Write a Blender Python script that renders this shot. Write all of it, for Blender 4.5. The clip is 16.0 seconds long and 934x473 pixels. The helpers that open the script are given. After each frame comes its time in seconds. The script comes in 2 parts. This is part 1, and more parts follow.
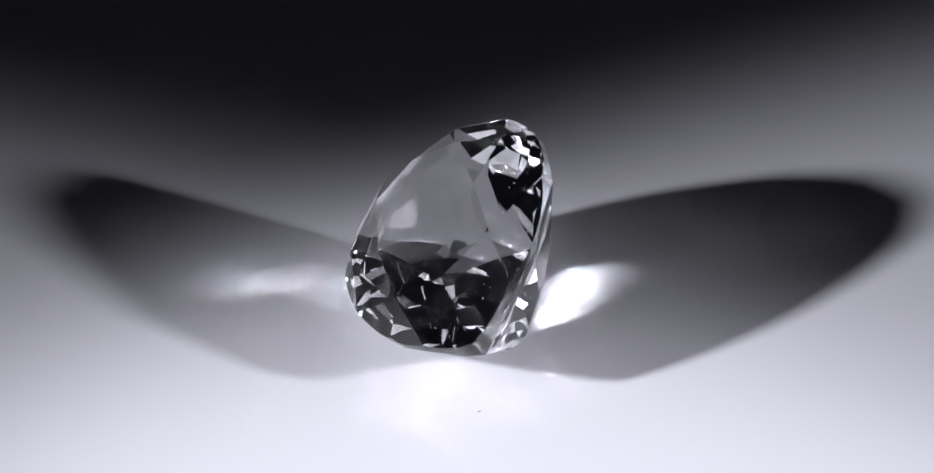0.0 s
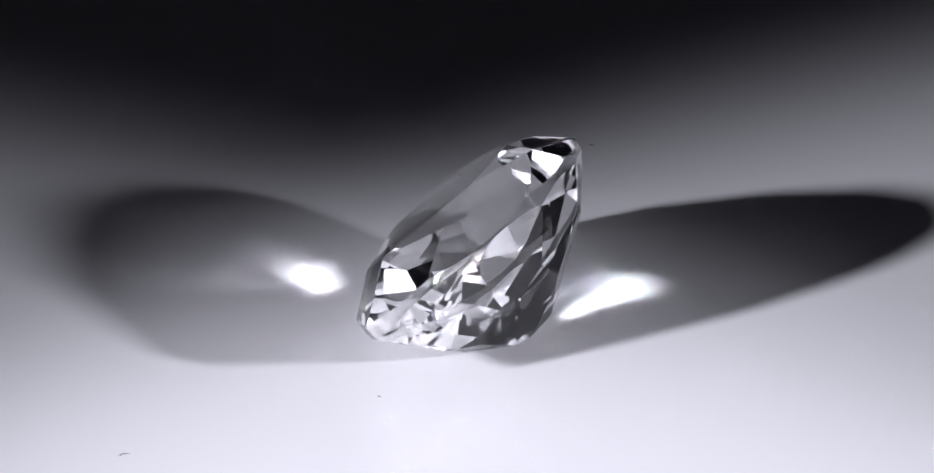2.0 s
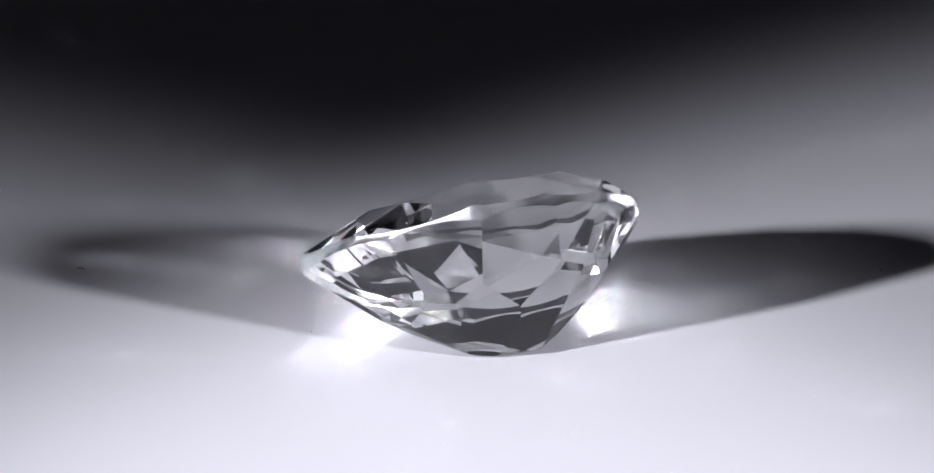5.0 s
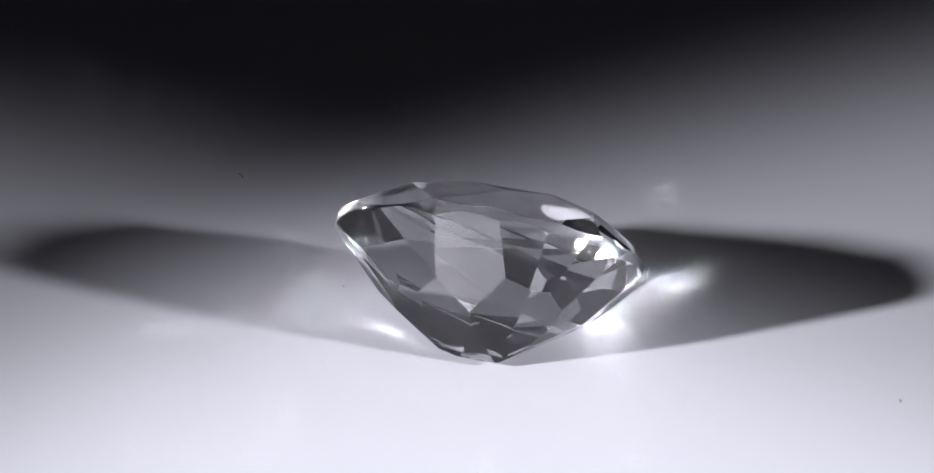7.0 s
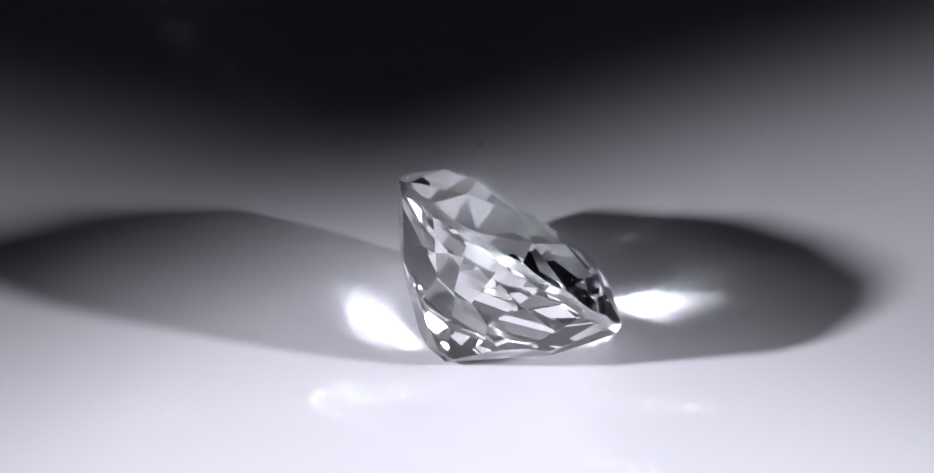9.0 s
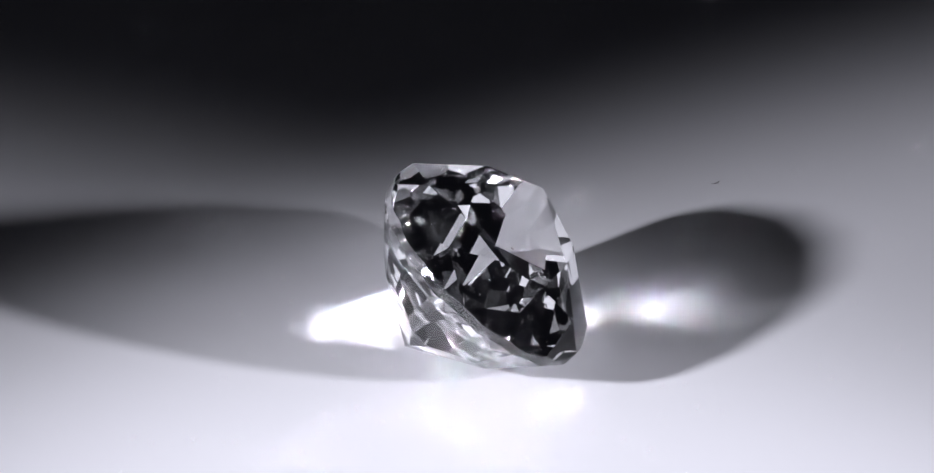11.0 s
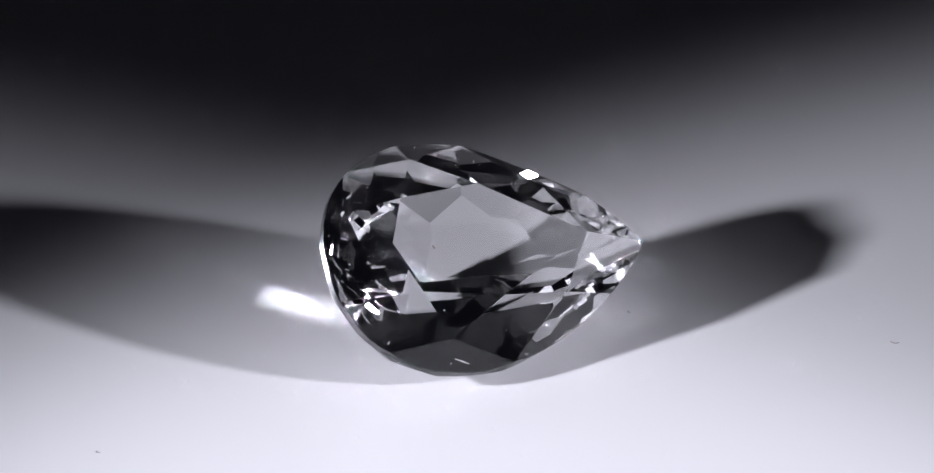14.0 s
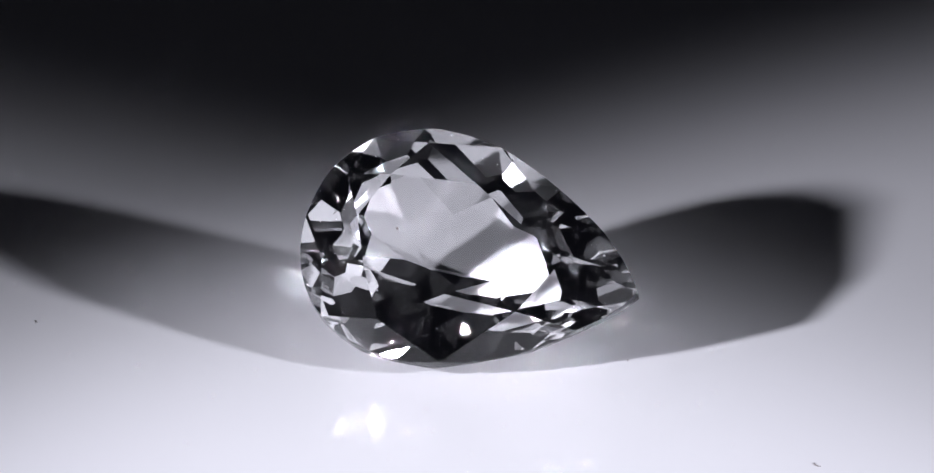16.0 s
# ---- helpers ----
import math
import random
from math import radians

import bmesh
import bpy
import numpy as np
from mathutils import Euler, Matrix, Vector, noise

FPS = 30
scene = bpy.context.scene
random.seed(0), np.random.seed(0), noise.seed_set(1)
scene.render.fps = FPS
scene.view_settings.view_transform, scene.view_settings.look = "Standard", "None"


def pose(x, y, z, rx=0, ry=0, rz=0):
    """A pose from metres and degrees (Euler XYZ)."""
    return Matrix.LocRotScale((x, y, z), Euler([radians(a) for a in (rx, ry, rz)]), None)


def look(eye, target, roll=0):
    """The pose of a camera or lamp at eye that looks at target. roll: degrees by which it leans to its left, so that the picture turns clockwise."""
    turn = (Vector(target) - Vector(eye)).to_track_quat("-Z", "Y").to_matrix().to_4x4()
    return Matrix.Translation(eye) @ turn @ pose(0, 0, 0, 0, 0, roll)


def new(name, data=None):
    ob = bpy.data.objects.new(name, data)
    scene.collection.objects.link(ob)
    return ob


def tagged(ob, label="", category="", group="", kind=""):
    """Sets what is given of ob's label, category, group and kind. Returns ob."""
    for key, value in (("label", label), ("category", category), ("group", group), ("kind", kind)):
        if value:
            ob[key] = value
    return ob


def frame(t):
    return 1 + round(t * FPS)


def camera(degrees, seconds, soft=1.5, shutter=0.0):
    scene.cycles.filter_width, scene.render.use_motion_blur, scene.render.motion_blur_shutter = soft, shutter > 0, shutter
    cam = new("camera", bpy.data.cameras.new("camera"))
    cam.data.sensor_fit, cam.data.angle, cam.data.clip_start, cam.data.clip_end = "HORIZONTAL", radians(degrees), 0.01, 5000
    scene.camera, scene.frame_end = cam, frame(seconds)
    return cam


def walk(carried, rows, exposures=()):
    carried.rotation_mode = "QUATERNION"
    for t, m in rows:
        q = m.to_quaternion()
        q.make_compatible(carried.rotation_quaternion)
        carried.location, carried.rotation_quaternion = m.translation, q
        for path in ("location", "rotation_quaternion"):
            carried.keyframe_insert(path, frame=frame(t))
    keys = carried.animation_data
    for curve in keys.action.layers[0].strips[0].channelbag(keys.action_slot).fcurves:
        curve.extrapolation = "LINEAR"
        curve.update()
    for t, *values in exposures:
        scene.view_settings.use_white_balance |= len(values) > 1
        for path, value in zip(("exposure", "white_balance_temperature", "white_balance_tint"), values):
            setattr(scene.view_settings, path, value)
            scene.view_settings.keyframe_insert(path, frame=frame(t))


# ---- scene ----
import itertools

UNIT = 0.015          # length of the gemstone, metres
TURN = 18.246     # degrees a second, clockwise from above

cam = camera(9.321, 16.0, soft=1.5)
STAND = pose(0.0000 * UNIT, -14.8467 * UNIT, 8.0400 * UNIT, 62.520, -0.480, 0.337)
walk(cam, [(0.0, STAND), (16.0, STAND)], exposures=[(0.0, 0.0), (16.0, 0.0)])

# ---------------------------------------------------------------- light
world = bpy.data.worlds.new("dark_studio")
world.use_nodes = True
world.node_tree.nodes["Background"].inputs[0].default_value = (0.86, 0.88, 1.3, 1)
world.node_tree.nodes["Background"].inputs[1].default_value = 0.0030
scene.world = world
# the stone throws its light on the plate: caustics stay on, with enough inner reflections
scene.cycles.caustics_refractive = scene.cycles.caustics_reflective = True
scene.cycles.max_bounces, scene.cycles.glossy_bounces, scene.cycles.transmission_bounces = 24, 24, 24
scene.cycles.sample_clamp_indirect, scene.cycles.blur_glossy = 0.0, 0.0
scene.cycles.use_guiding = scene.cycles.use_surface_guiding = True


def spot(name, eye, target, watts, degrees, blend, radius):
    data = bpy.data.lights.new(name, "SPOT")
    data.energy, data.spot_size, data.spot_blend, data.shadow_soft_size = watts, radians(degrees), blend, radius
    data.color = (0.955, 0.95, 1.10)
    ob = new(name, data)
    ob.matrix_world = look([UNIT * a for a in eye], [UNIT * a for a in target])
    return ob


LAMPS = (((-9.49, -5.48, 4.88), (1.225, -0.389, 0.0), 9700, 19.6, 0.42),
         ((10.15, -4.73, 4.30), (-0.547, -0.831, 0.0), 6900, 17.25, 0.52))
for eye, target, power, cone, radius in LAMPS:
    spot("lamp_bulb", eye, target, power * UNIT ** 2, cone, 1.0, radius * UNIT)


# ---------------------------------------------------------------- materials
def material(name):
    m = bpy.data.materials.new(name)
    m.use_nodes = True
    return m, m.node_tree.nodes, m.node_tree.links, m.node_tree.nodes["Principled BSDF"]


def glass_material(name, rough, ior=1.585):
    m, nodes, links, bsdf = material(name)
    nodes.remove(bsdf)
    g = nodes.new("ShaderNodeBsdfGlass")
    g.inputs["Color"].default_value = (1, 1, 1, 1)
    g.inputs["Roughness"].default_value = rough
    g.inputs["IOR"].default_value = ior
    links.new(g.outputs[0], nodes["Material Output"].inputs["Surface"])
    return m


def acrylic_material():
    m, nodes, links, bsdf = material("white_acrylic")
    co = nodes.new("ShaderNodeTexCoord")
    big = nodes.new("ShaderNodeTexNoise")
    big.inputs["Scale"].default_value, big.inputs["Detail"].default_value = 60, 4
    links.new(co.outputs["Object"], big.inputs["Vector"])
    ramp = nodes.new("ShaderNodeMapRange")
    ramp.inputs["To Min"].default_value, ramp.inputs["To Max"].default_value = 0.79, 0.82
    links.new(big.outputs["Fac"], ramp.inputs["Value"])
    links.new(ramp.outputs[0], bsdf.inputs["Base Color"])
    fine = nodes.new("ShaderNodeTexNoise")
    fine.inputs["Scale"].default_value, fine.inputs["Detail"].default_value = 900, 3
    links.new(co.outputs["Object"], fine.inputs["Vector"])
    gloss = nodes.new("ShaderNodeMapRange")
    gloss.inputs["To Min"].default_value, gloss.inputs["To Max"].default_value = 0.26, 0.36
    links.new(fine.outputs["Fac"], gloss.inputs["Value"])
    links.new(gloss.outputs[0], bsdf.inputs["Roughness"])
    return m


def plain_material(name, colour, rough):
    m, nodes, links, bsdf = material(name)
    n = nodes.new("ShaderNodeTexNoise")
    n.inputs["Scale"].default_value, n.inputs["Detail"].default_value = 40, 5
    mix = nodes.new("ShaderNodeMix")
    mix.data_type = "RGBA"
    mix.inputs["A"].default_value = (*[c * 0.8 for c in colour], 1)
    mix.inputs["B"].default_value = (*[c * 1.2 for c in colour], 1)
    links.new(n.outputs["Fac"], mix.inputs["Factor"])
    links.new(mix.outputs["Result"], bsdf.inputs["Base Color"])
    bsdf.inputs["Roughness"].default_value = rough
    return m


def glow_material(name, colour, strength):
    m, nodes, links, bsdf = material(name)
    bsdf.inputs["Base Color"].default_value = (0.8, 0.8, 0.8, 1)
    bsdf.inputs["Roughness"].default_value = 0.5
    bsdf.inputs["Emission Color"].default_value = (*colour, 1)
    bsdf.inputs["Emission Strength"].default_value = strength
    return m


GLASS = glass_material("clear_topaz", 0.01)
FROSTED = glass_material("bruted_girdle", 0.22)
ACRYLIC = acrylic_material()
BLACK = plain_material("black_velvet", (0.012, 0.012, 0.013), 0.9)
METAL = plain_material("black_enamel", (0.02, 0.02, 0.022), 0.45)
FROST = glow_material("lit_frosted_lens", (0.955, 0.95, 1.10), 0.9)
DUST = plain_material("pale_dust", (0.6, 0.6, 0.6), 0.8)
LINT = plain_material("brown_lint", (0.22, 0.19, 0.18), 0.8)


# ---------------------------------------------------------------- setting
def mesh_object(name, bm, *mats):
    bmesh.ops.recalc_face_normals(bm, faces=bm.faces)
    data = bpy.data.meshes.new(name)
    bm.to_mesh(data)
    bm.free()
    for m in mats:
        data.materials.append(m)
    return new(name, data)


def part(name, bm, mat, parent, label=""):
    ob = mesh_object(name, bm, mat)
    ob.parent = parent
    return tagged(ob, label)


def box_mesh(x0, y0, z0, x1, y1, z1, bevel=0.0):
    bm = bmesh.new()
    bmesh.ops.create_cube(bm, size=1)
    for v in bm.verts:
        v.co = ((x0 + x1) / 2 + v.co.x * (x1 - x0), (y0 + y1) / 2 + v.co.y * (y1 - y0), (z0 + z1) / 2 + v.co.z * (z1 - z0))
    if bevel:
        bmesh.ops.bevel(bm, geom=bm.edges[:], offset=bevel, segments=2, affect="EDGES")
    return bm


def lathe(profile, n=96):
    """A closed body turned round the z axis from (radius, height) pairs, axis to axis."""
    bm = bmesh.new()
    rings = []
    for r, z in profile:
        if r == 0:
            rings.append([bm.verts.new((0, 0, z))] * n)
        else:
            rings.append([bm.verts.new((r * math.cos(2 * math.pi * k / n), r * math.sin(2 * math.pi * k / n), z)) for k in range(n)])
    for a, b in zip(rings, rings[1:]):
        for k in range(n):
            vs = list(dict.fromkeys((a[k], a[(k + 1) % n], b[(k + 1) % n], b[k])))
            bm.faces.new(vs)
    return bm


def build_setting():
    bm = box_mesh(-60 * UNIT, -60 * UNIT, -2.4 * UNIT, 60 * UNIT, 60 * UNIT, -2.0 * UNIT)
    tagged(mesh_object("floor", bm, BLACK), "black cloth-covered studio table top", "table top", kind="structure")


def build_turntable():
    """A motor base that stands still, and the plate that turns on it."""
    def turned(points, n=96):
        return lathe([(r * UNIT, z * UNIT) for r, z in points], n)
    base = tagged(new("turntable", None), "black display turntable base under a white plate", "turntable")
    base.location = (0, 0, -2.0 * UNIT)
    part("housing", turned([(0, 0), (4.5, 0), (4.7, 0.15), (4.7, 1.05), (4.5, 1.2), (0, 1.2)]), BLACK, base)
    part("spindle", turned([(0, 1.2), (0.8, 1.2), (0.8, 1.6), (0, 1.6)], 32), BLACK, base)
    disc = mesh_object("turntable_plate", turned([(0, -0.4), (5.9, -0.4), (6, -0.3), (6, -0.08), (5.92, 0.0), (0, 0.0)], 128), ACRYLIC)
    return tagged(disc, "white glossy acrylic turntable plate turning slowly", "turntable plate")


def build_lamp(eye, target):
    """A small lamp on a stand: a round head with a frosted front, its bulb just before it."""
    eye, target = Vector(eye) * UNIT, Vector(target) * UNIT
    foot = -2.0 * UNIT
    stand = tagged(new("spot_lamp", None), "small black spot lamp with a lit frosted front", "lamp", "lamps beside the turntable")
    stand.location = (eye.x, eye.y, foot)

    def turned(points, n=48):
        return lathe([(r * UNIT, z * UNIT) for r, z in points], n)
    way = (target - eye).normalized()
    back = eye - way * 0.75 * UNIT
    turn = way.to_track_quat("Z", "Y").to_matrix().to_4x4()
    head = Matrix.Translation((back.x - eye.x, back.y - eye.y, back.z - foot)) @ turn
    housing = part("housing", turned([(0, -3.2), (0.6, -3.2), (0.75, -3.0), (0.8, -1.9), (1.1, -0.6), (1.15, 0.1), (1.08, 0.1), (1.02, -0.08), (0, -0.08)]), METAL, stand)
    housing.matrix_local = head
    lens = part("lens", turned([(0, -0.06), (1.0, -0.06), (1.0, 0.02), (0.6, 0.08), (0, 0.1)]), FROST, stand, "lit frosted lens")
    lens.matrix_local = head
    top = (back - way * 3.0 * UNIT).z - foot
    tail = back - way * 2.6 * UNIT
    pole = part("pole", turned([(0, 0.2), (0.14, 0.2), (0.14, top / UNIT - 0.2), (0, top / UNIT - 0.2)], 24), METAL, stand)
    pole.location = (tail.x - eye.x, tail.y - eye.y, 0)
    base = part("base", turned([(0, 0), (2.0, 0), (2.0, 0.16), (1.85, 0.26), (0, 0.26)]), METAL, stand)
    base.location = (tail.x - eye.x, tail.y - eye.y, 0)
    return stand


# ---------------------------------------------------------------- gemstone
A, W, P, Q = 0.3735, 0.7330, 1.7326, 0.8261     # pear outline, unit length
FULL, TIP = 2.16, 0.6310                          # how full the shoulders of the round end are; how far the tip reaches
GIRDLE, CROWN, DEPTH = 0.036, 0.1216, 0.3640


def pear(k):
    """Point of the outline at k from 0 (round end) over 0.5 (widest) to 1 (tip), on the +y side."""
    if k <= 0.5:
        a = math.pi * (1 - k)
        return Vector((-A * abs(math.cos(a)) ** (2 / FULL), W / 2 * math.sin(a) ** (2 / FULL)))
    u = (2 * k - 1)
    return Vector((TIP * u, W / 2 * (1 - u ** P) ** Q))


def outward(k):
    if k <= 0:
        return Vector((-1, 0))
    if k >= 1:
        return Vector((1, 0))
    d = pear(min(k + 0.004, 1)) - pear(k - 0.004)
    return Vector((-d.y, d.x)).normalized()


def cut(bm, point, normal):
    got = bmesh.ops.bisect_plane(bm, geom=bm.verts[:] + bm.edges[:] + bm.faces[:], dist=1e-6, plane_co=point, plane_no=normal, clear_outer=True)
    edges = [e for e in got["geom_cut"] if isinstance(e, bmesh.types.BMEdge) and e.is_boundary]
    if edges:
        bmesh.ops.edgeloop_fill(bm, edges=edges)


def slope_plane(k, z, side, through_point, up):
    """A facet plane tangent to the outline at k and height z that holds a second point."""
    g, n = pear(k), outward(k)
    g, n = Vector((g.x, g.y * side)), Vector((n.x, n.y * side))
    run = n.dot(g - Vector(through_point[:2]))
    rise = abs(through_point[2] - z)
    no = Vector((n.x * rise, n.y * rise, run if up else -run)).normalized()
    return Vector((g.x, g.y, z)), no


TABLE = ((0.408, 0.0), (0.103, 0.178), (-0.147, 0.149), (-0.208, 0.0))   # corners on the +y side, from the tip
MAINS = (1.0, 0.60, 0.28, 0.0)             # where the main facets meet the girdle; the tip has a ridge in place of one
MIDS = (0.885, 0.44, 0.14)                 # where the halves of two mains meet on it
STARS = (0.093, 0.085, 0.076)              # heights of the outer corners of the star facets


def rim(k, z):
    p = pear(k)
    return Vector((p.x, p.y, z))


def meet(*planes):
    """The point that three planes share, each given by a point and a normal."""
    return Matrix([n for p, n in planes]).inverted() @ Vector([n.dot(p) for p, n in planes])


def cut3(bm, a, b, c, side):
    """Cut along the plane through three points; what holds the middle of the stone stays."""
    a, b, c = (Vector((p[0], p[1] * side, p[2])) for p in (a, b, c))
    n = (b - a).cross(c - a).normalized()
    if n.dot(Vector((0.05, 0, -0.05)) - a) > 0:
        n = -n
    cut(bm, a, n)


# pavilion facets of the +y side: the way each faces from above, its slope (degrees), and how deep below the rim
# it meets the outline (girdle tier) or how far it lies from the middle of the stone (keel tier)
GIRDLE_TIER = ((41.5, 48.0, 0.030), (51.0, 53.0, 0.011), (65.5, 54.0, 0.011), (91.5, 49.5, 0.012),
               (115.0, 52.5, 0.012), (139.0, 53.0, 0.012), (157.0, 52.0, 0.012), (180.0, 50.5, 0.014))
KEEL_TIER = ((0.0, 29.8, 0.3938), (59.9, 41.2, 0.3245), (75.4, 39.3, 0.2999), (110.5, 38.9, 0.2878),
             (146.0, 39.0, 0.2950), (180.0, 39.4, 0.3030), (90.0, 33.5, 0.3056))


def pavilion_plane(azimuth, slope, side):
    a, s = radians(azimuth) * side, radians(slope)
    return Vector((math.sin(s) * math.cos(a), math.sin(s) * math.sin(a), -math.cos(s)))


def gem_mesh():
    bm = bmesh.new()
    ks = [0.5 * i / 14 for i in range(14)] + [0.5 + 0.5 * (i / 18) for i in range(19)]
    ring = [pear(k) for k in ks] + [Vector((pear(k).x, -pear(k).y)) for k in reversed(ks[1:-1])]
    tops = [bm.verts.new((p.x, p.y, 0.6)) for p in ring]
    lows = [bm.verts.new((p.x, p.y, -0.6)) for p in ring]
    n = len(ring)
    bm.faces.new(tops), bm.faces.new(lows[::-1])
    for i in range(n):
        bm.faces.new((lows[i], lows[(i + 1) % n], tops[(i + 1) % n], tops[i]))
    bmesh.ops.recalc_face_normals(bm, faces=bm.faces)
    z = GIRDLE / 2
    cut(bm, (0, 0, CROWN), (0, 0, 1))
    # crown: mains, stars, upper halves
    corners = [Vector((x, y, CROWN)) for x, y in TABLE]
    tip, mid = rim(1.0, z), rim(MIDS[0], z)
    mains = [(tip, (mid - tip).cross(corners[0] - tip).normalized())]
    mains += [slope_plane(k, z, 1, c, True) for k, c in zip(MAINS[1:], corners[1:])]
    outer = [meet(mains[i], mains[i + 1], (Vector((0, 0, STARS[i])), Vector((0, 0, 1)))) for i in range(3)]
    for side in (1, -1):
        for point, normal in mains:
            up = normal if normal.z > 0 else -normal
            cut(bm, (point.x, point.y * side, point.z), (up.x, up.y * side, up.z))
        for i, star in enumerate(outer):
            cut3(bm, star, corners[i], corners[i + 1], side)
            if i:
                cut3(bm, star, rim(MAINS[i], z), rim(MIDS[i], z), side)
            cut3(bm, star, rim(MAINS[i + 1], z), rim(MIDS[i], z), side)
    # pavilion: small flat culet, long facets down to the keel, steeper ones along the girdle
    cut(bm, (0, 0, -DEPTH), (0, 0, -1))
    for side in (1, -1):
        for azimuth, slope, far in KEEL_TIER:
            n = pavilion_plane(azimuth, slope, side)
            cut(bm, n * far, n)
        for azimuth, slope, drop in GIRDLE_TIER:
            n = pavilion_plane(azimuth, slope, side)
            edge = max((Vector((*p, -drop)) for p in ring), key=n.dot)
            cut(bm, edge, n)
    bmesh.ops.dissolve_limit(bm, angle_limit=radians(0.05), verts=bm.verts[:], edges=bm.edges[:])
    for v in bm.verts:
        v.co *= UNIT
    bmesh.ops.recalc_face_normals(bm, faces=bm.faces)
    return bm


GEM_POSE = pose(-0.0821 * UNIT, 0.1107 * UNIT, 0.2967 * UNIT, 39.693, 6.518, -81.515)


def build_gem():
    """The stone is closed by shells that meet edge to edge: crown with its table, girdle, pavilion with its culet."""
    bm = gem_mesh()
    data = bpy.data.meshes.new("stone")
    bm.to_mesh(data)
    bm.free()
    mean = [Vector((0, 0, 0)) for _ in data.vertices]
    for f in data.polygons:
        for v in f.vertices:
            mean[v] += f.normal * f.area
    low = min((GEM_POSE @ v.co).z for v in data.vertices)
    start = Matrix.Translation((0, 0, 0.001 * UNIT - low)) @ GEM_POSE
    stone = tagged(new("gemstone", None), "clear colourless pear-cut faceted gemstone lying tilted on a white plate", "gemstone")
    stone.matrix_world = start
    shells = {"crown": ([], GLASS, "", None), "girdle": ([], FROSTED, "thin whitish unpolished rim", None), "pavilion": ([], GLASS, "", None),
              "table_facet": ([], GLASS, "large flat top facet", "crown"), "culet": ([], GLASS, "", "pavilion")}
    for f in data.polygons:
        z = f.normal.z
        name = "girdle" if abs(z) < 0.02 else "table_facet" if z > 0.999 else "culet" if z < -0.999 else "crown" if z > 0 else "pavilion"
        shells[name][0].append(f)
    made = {None: stone}
    for name, (faces, mat, label, holder) in shells.items():
        used = sorted({v for f in faces for v in f.vertices})
        index = {v: i for i, v in enumerate(used)}
        mesh = bpy.data.meshes.new(name)
        mesh.from_pydata([data.vertices[v].co for v in used], [], [[index[v] for v in f.vertices] for f in faces])
        mesh.materials.append(mat)
        if name == "girdle":
            for f in mesh.polygons:
                f.use_smooth = True
            normals = [Vector((mean[v].x, mean[v].y, 0)).normalized() for f in faces for v in f.vertices]
            mesh.normals_split_custom_set(normals)
        made[name] = tagged(new(name, mesh), label)
        made[name].parent = made[holder]
    bpy.data.meshes.remove(data)
    return stone, start


# ---------------------------------------------------------------- dust
def build_lint(x, y, length, bend, turn, thick=0.0018):
    """A lint fibre that lies on the plate, its place given at the start of the clip."""
    bm = bmesh.new()
    rings = []
    n = 9
    length, thick = length * UNIT, thick * UNIT
    for i in range(n):
        u = i / (n - 1) - 0.5
        c = Vector((u * length, bend * length * (0.25 - u * u) * 4, thick * 0.9))
        r = thick * (1 - 0.6 * abs(2 * u) ** 3)
        rings.append([bm.verts.new(c + Vector((0, r * math.cos(a), r * math.sin(a)))) for a in (0, 1.05, 2.09, 3.14, 4.19, 5.24)])
    for a, b in zip(rings, rings[1:]):
        for i in range(6):
            bm.faces.new((a[i], a[(i + 1) % 6], b[(i + 1) % 6], b[i]))
    bm.faces.new(rings[0]), bm.faces.new(rings[-1][::-1])
    ob = mesh_object("lint_fibre", bm, LINT)
    ob.matrix_world = pose(x * UNIT, y * UNIT, 0, 0, 0, turn)
    tagged(ob, "tiny dark curled lint fibre lying on the white plate", "lint", "lint on the plate")
    return ob


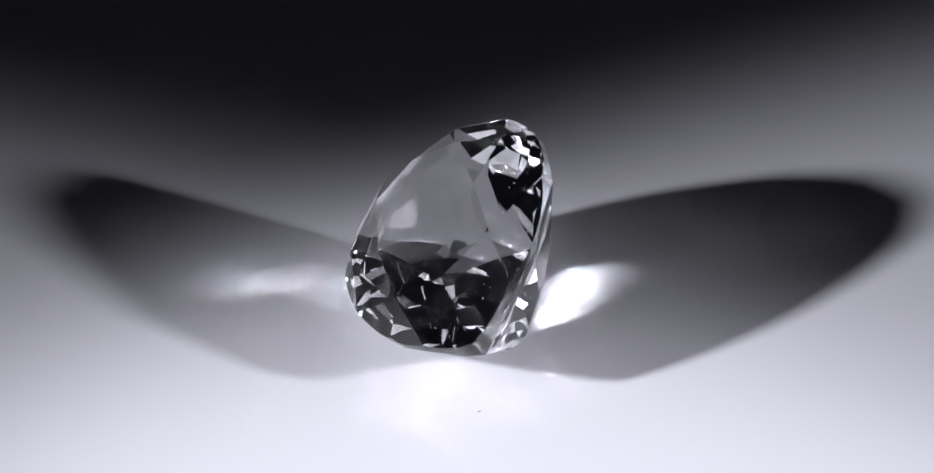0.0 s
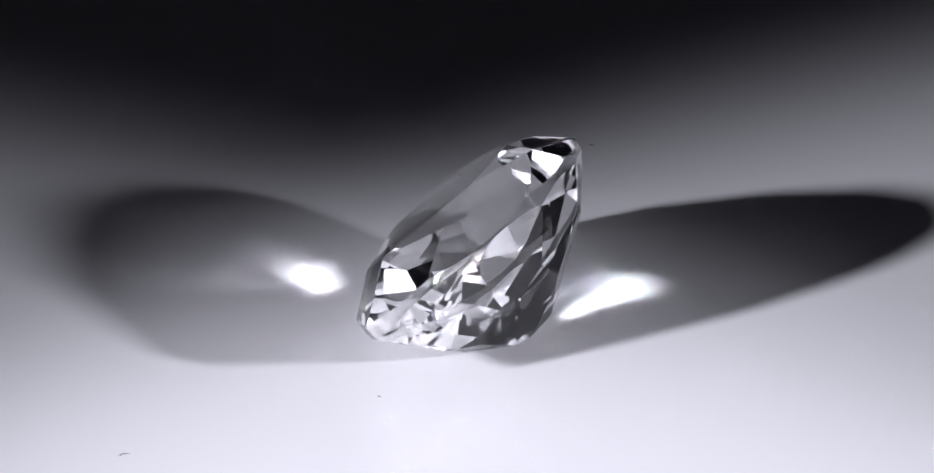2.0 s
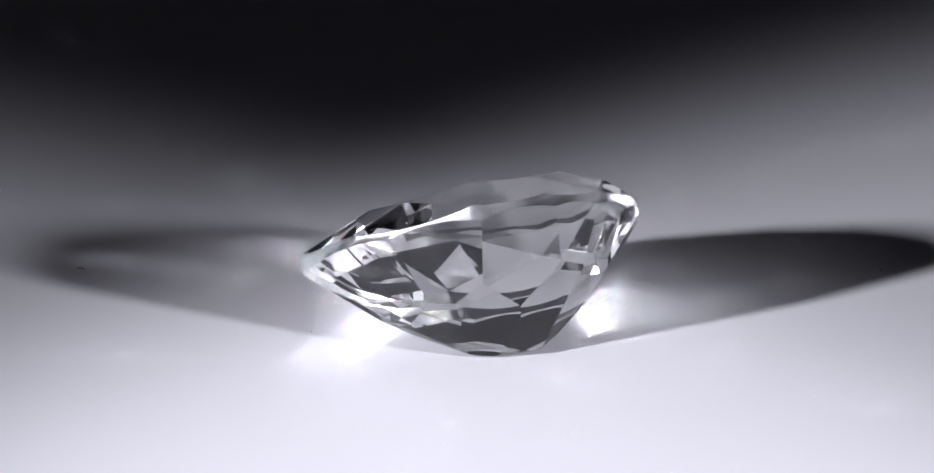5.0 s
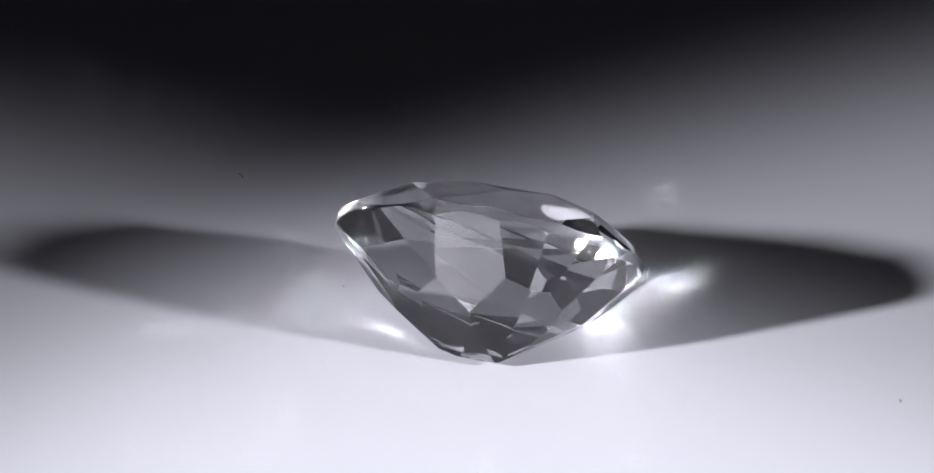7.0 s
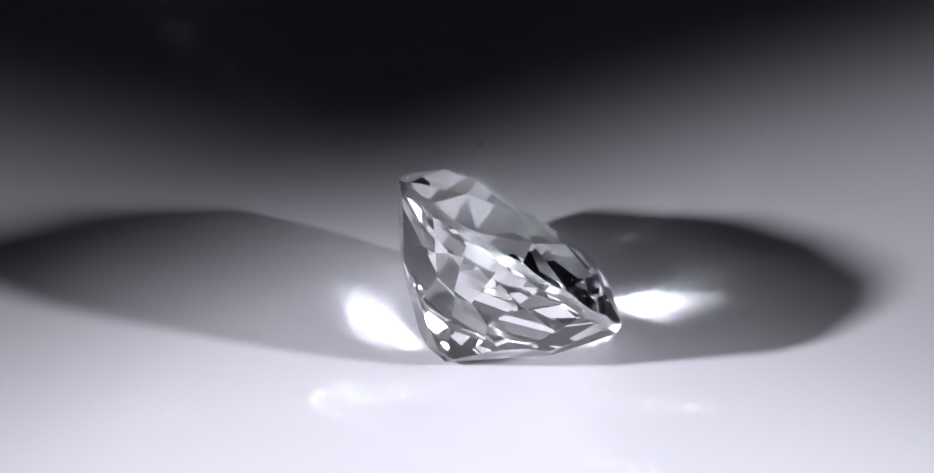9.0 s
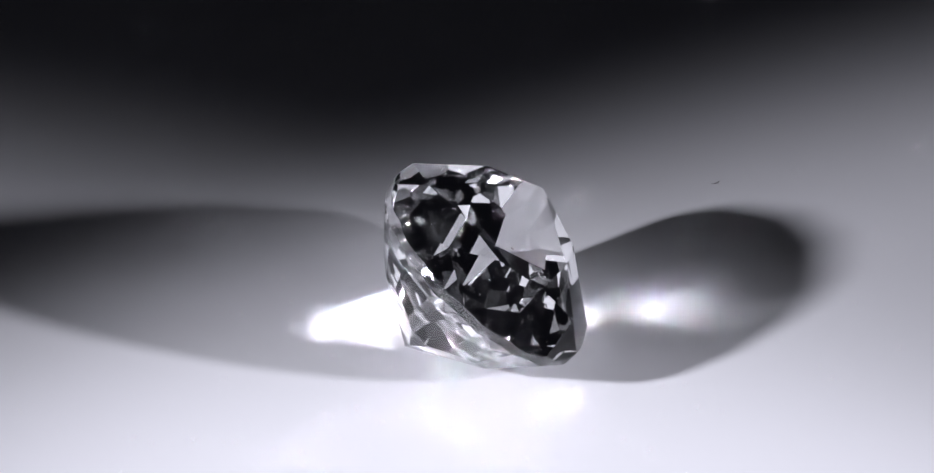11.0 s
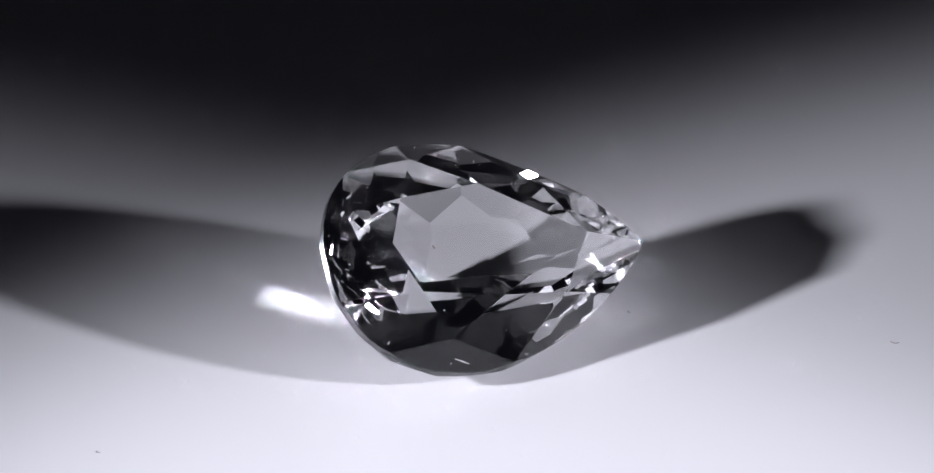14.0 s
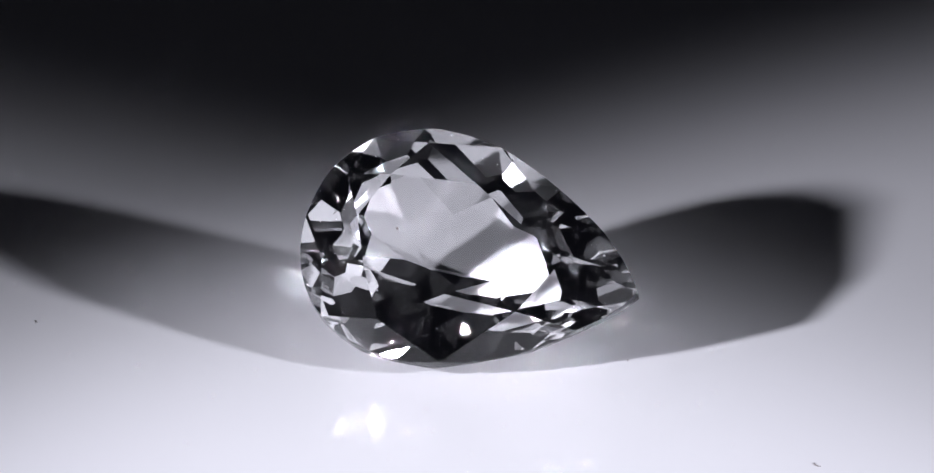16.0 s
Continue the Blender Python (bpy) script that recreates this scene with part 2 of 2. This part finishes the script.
def build_speck(x, y):
    """A grain of dust on the table facet, in the stone's own plane."""
    bm = bmesh.new()
    bmesh.ops.create_icosphere(bm, subdivisions=1, radius=0.0045 * UNIT)
    for v in bm.verts:
        v.co = Vector((v.co.x * 0.8, v.co.y * 1.6, v.co.z * 0.6)) * random.uniform(0.75, 1.2)
    ob = mesh_object("dust_speck", bm, LINT)
    tagged(ob, "minute dark dust speck on the flat top facet of the stone", "dust speck")
    return ob, GEM_START @ pose(x * UNIT, y * UNIT, (CROWN + 0.002) * UNIT, 0, 0, 25)


def build_dust(stone, count=70):
    """Fine pale dust scattered over the facets, in the stone's own space."""
    rng = random.Random(5)
    faces = [(shell.data, f) for shell in stone.children for f in shell.data.polygons if shell.name.split(".")[0] != "girdle"]
    faces = [(data, f) for data, f in faces if f.area < 0.08 * UNIT ** 2]
    bm = bmesh.new()
    for data, f in rng.choices(faces, [f.area for data, f in faces], k=count):
        share = [rng.random() ** 1.5 + 0.02 for v in f.vertices]
        c = sum((data.vertices[v].co * w for v, w in zip(f.vertices, share)), Vector()) / sum(share)
        r = UNIT * rng.choice((0.0009, 0.0011, 0.0013, 0.0022))
        axes = [Vector((r * rng.uniform(0.7, 2.0), 0, 0)), Vector((0, r, 0)), Vector((0, 0, r * 0.8))]
        c = c + f.normal * r
        ends = [(bm.verts.new(c + a), bm.verts.new(c - a)) for a in axes]
        for i, j, k in itertools.product((0, 1), repeat=3):
            bm.faces.new((ends[0][i], ends[1][j], ends[2][k]))
    ob = mesh_object("dust", bm, DUST)
    return tagged(ob, "fine pale dust on the facets of the stone", "dust", kind="stuff")


build_setting()
plate = build_turntable()
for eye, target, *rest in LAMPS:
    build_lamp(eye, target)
gem, GEM_START = build_gem()
LINTS = [build_lint(-0.345, -1.19, 0.03, 0.25, 60, 0.0014), build_lint(0.018, -0.480, 0.012, 0.1, 20, 0.0011),
         build_lint(-0.445, 1.212, 0.018, 0.15, 35, 0.0012)]
FINE_DUST = build_dust(gem)
SPECK, SPECK_START = build_speck(-0.083, -0.013)


def motions():
    times = [float(t) for t in range(17)]
    starts = [(plate, pose(0, 0, 0)), (gem, GEM_START), (FINE_DUST, GEM_START), (SPECK, SPECK_START)]
    starts += [(ob, pose(*ob.location, 0, 0, math.degrees(ob.rotation_euler.z))) for ob in LINTS]
    for ob, start in starts:
        walk(ob, [(t, pose(0, 0, 0, 0, 0, -TURN * t) @ start) for t in times])


motions()
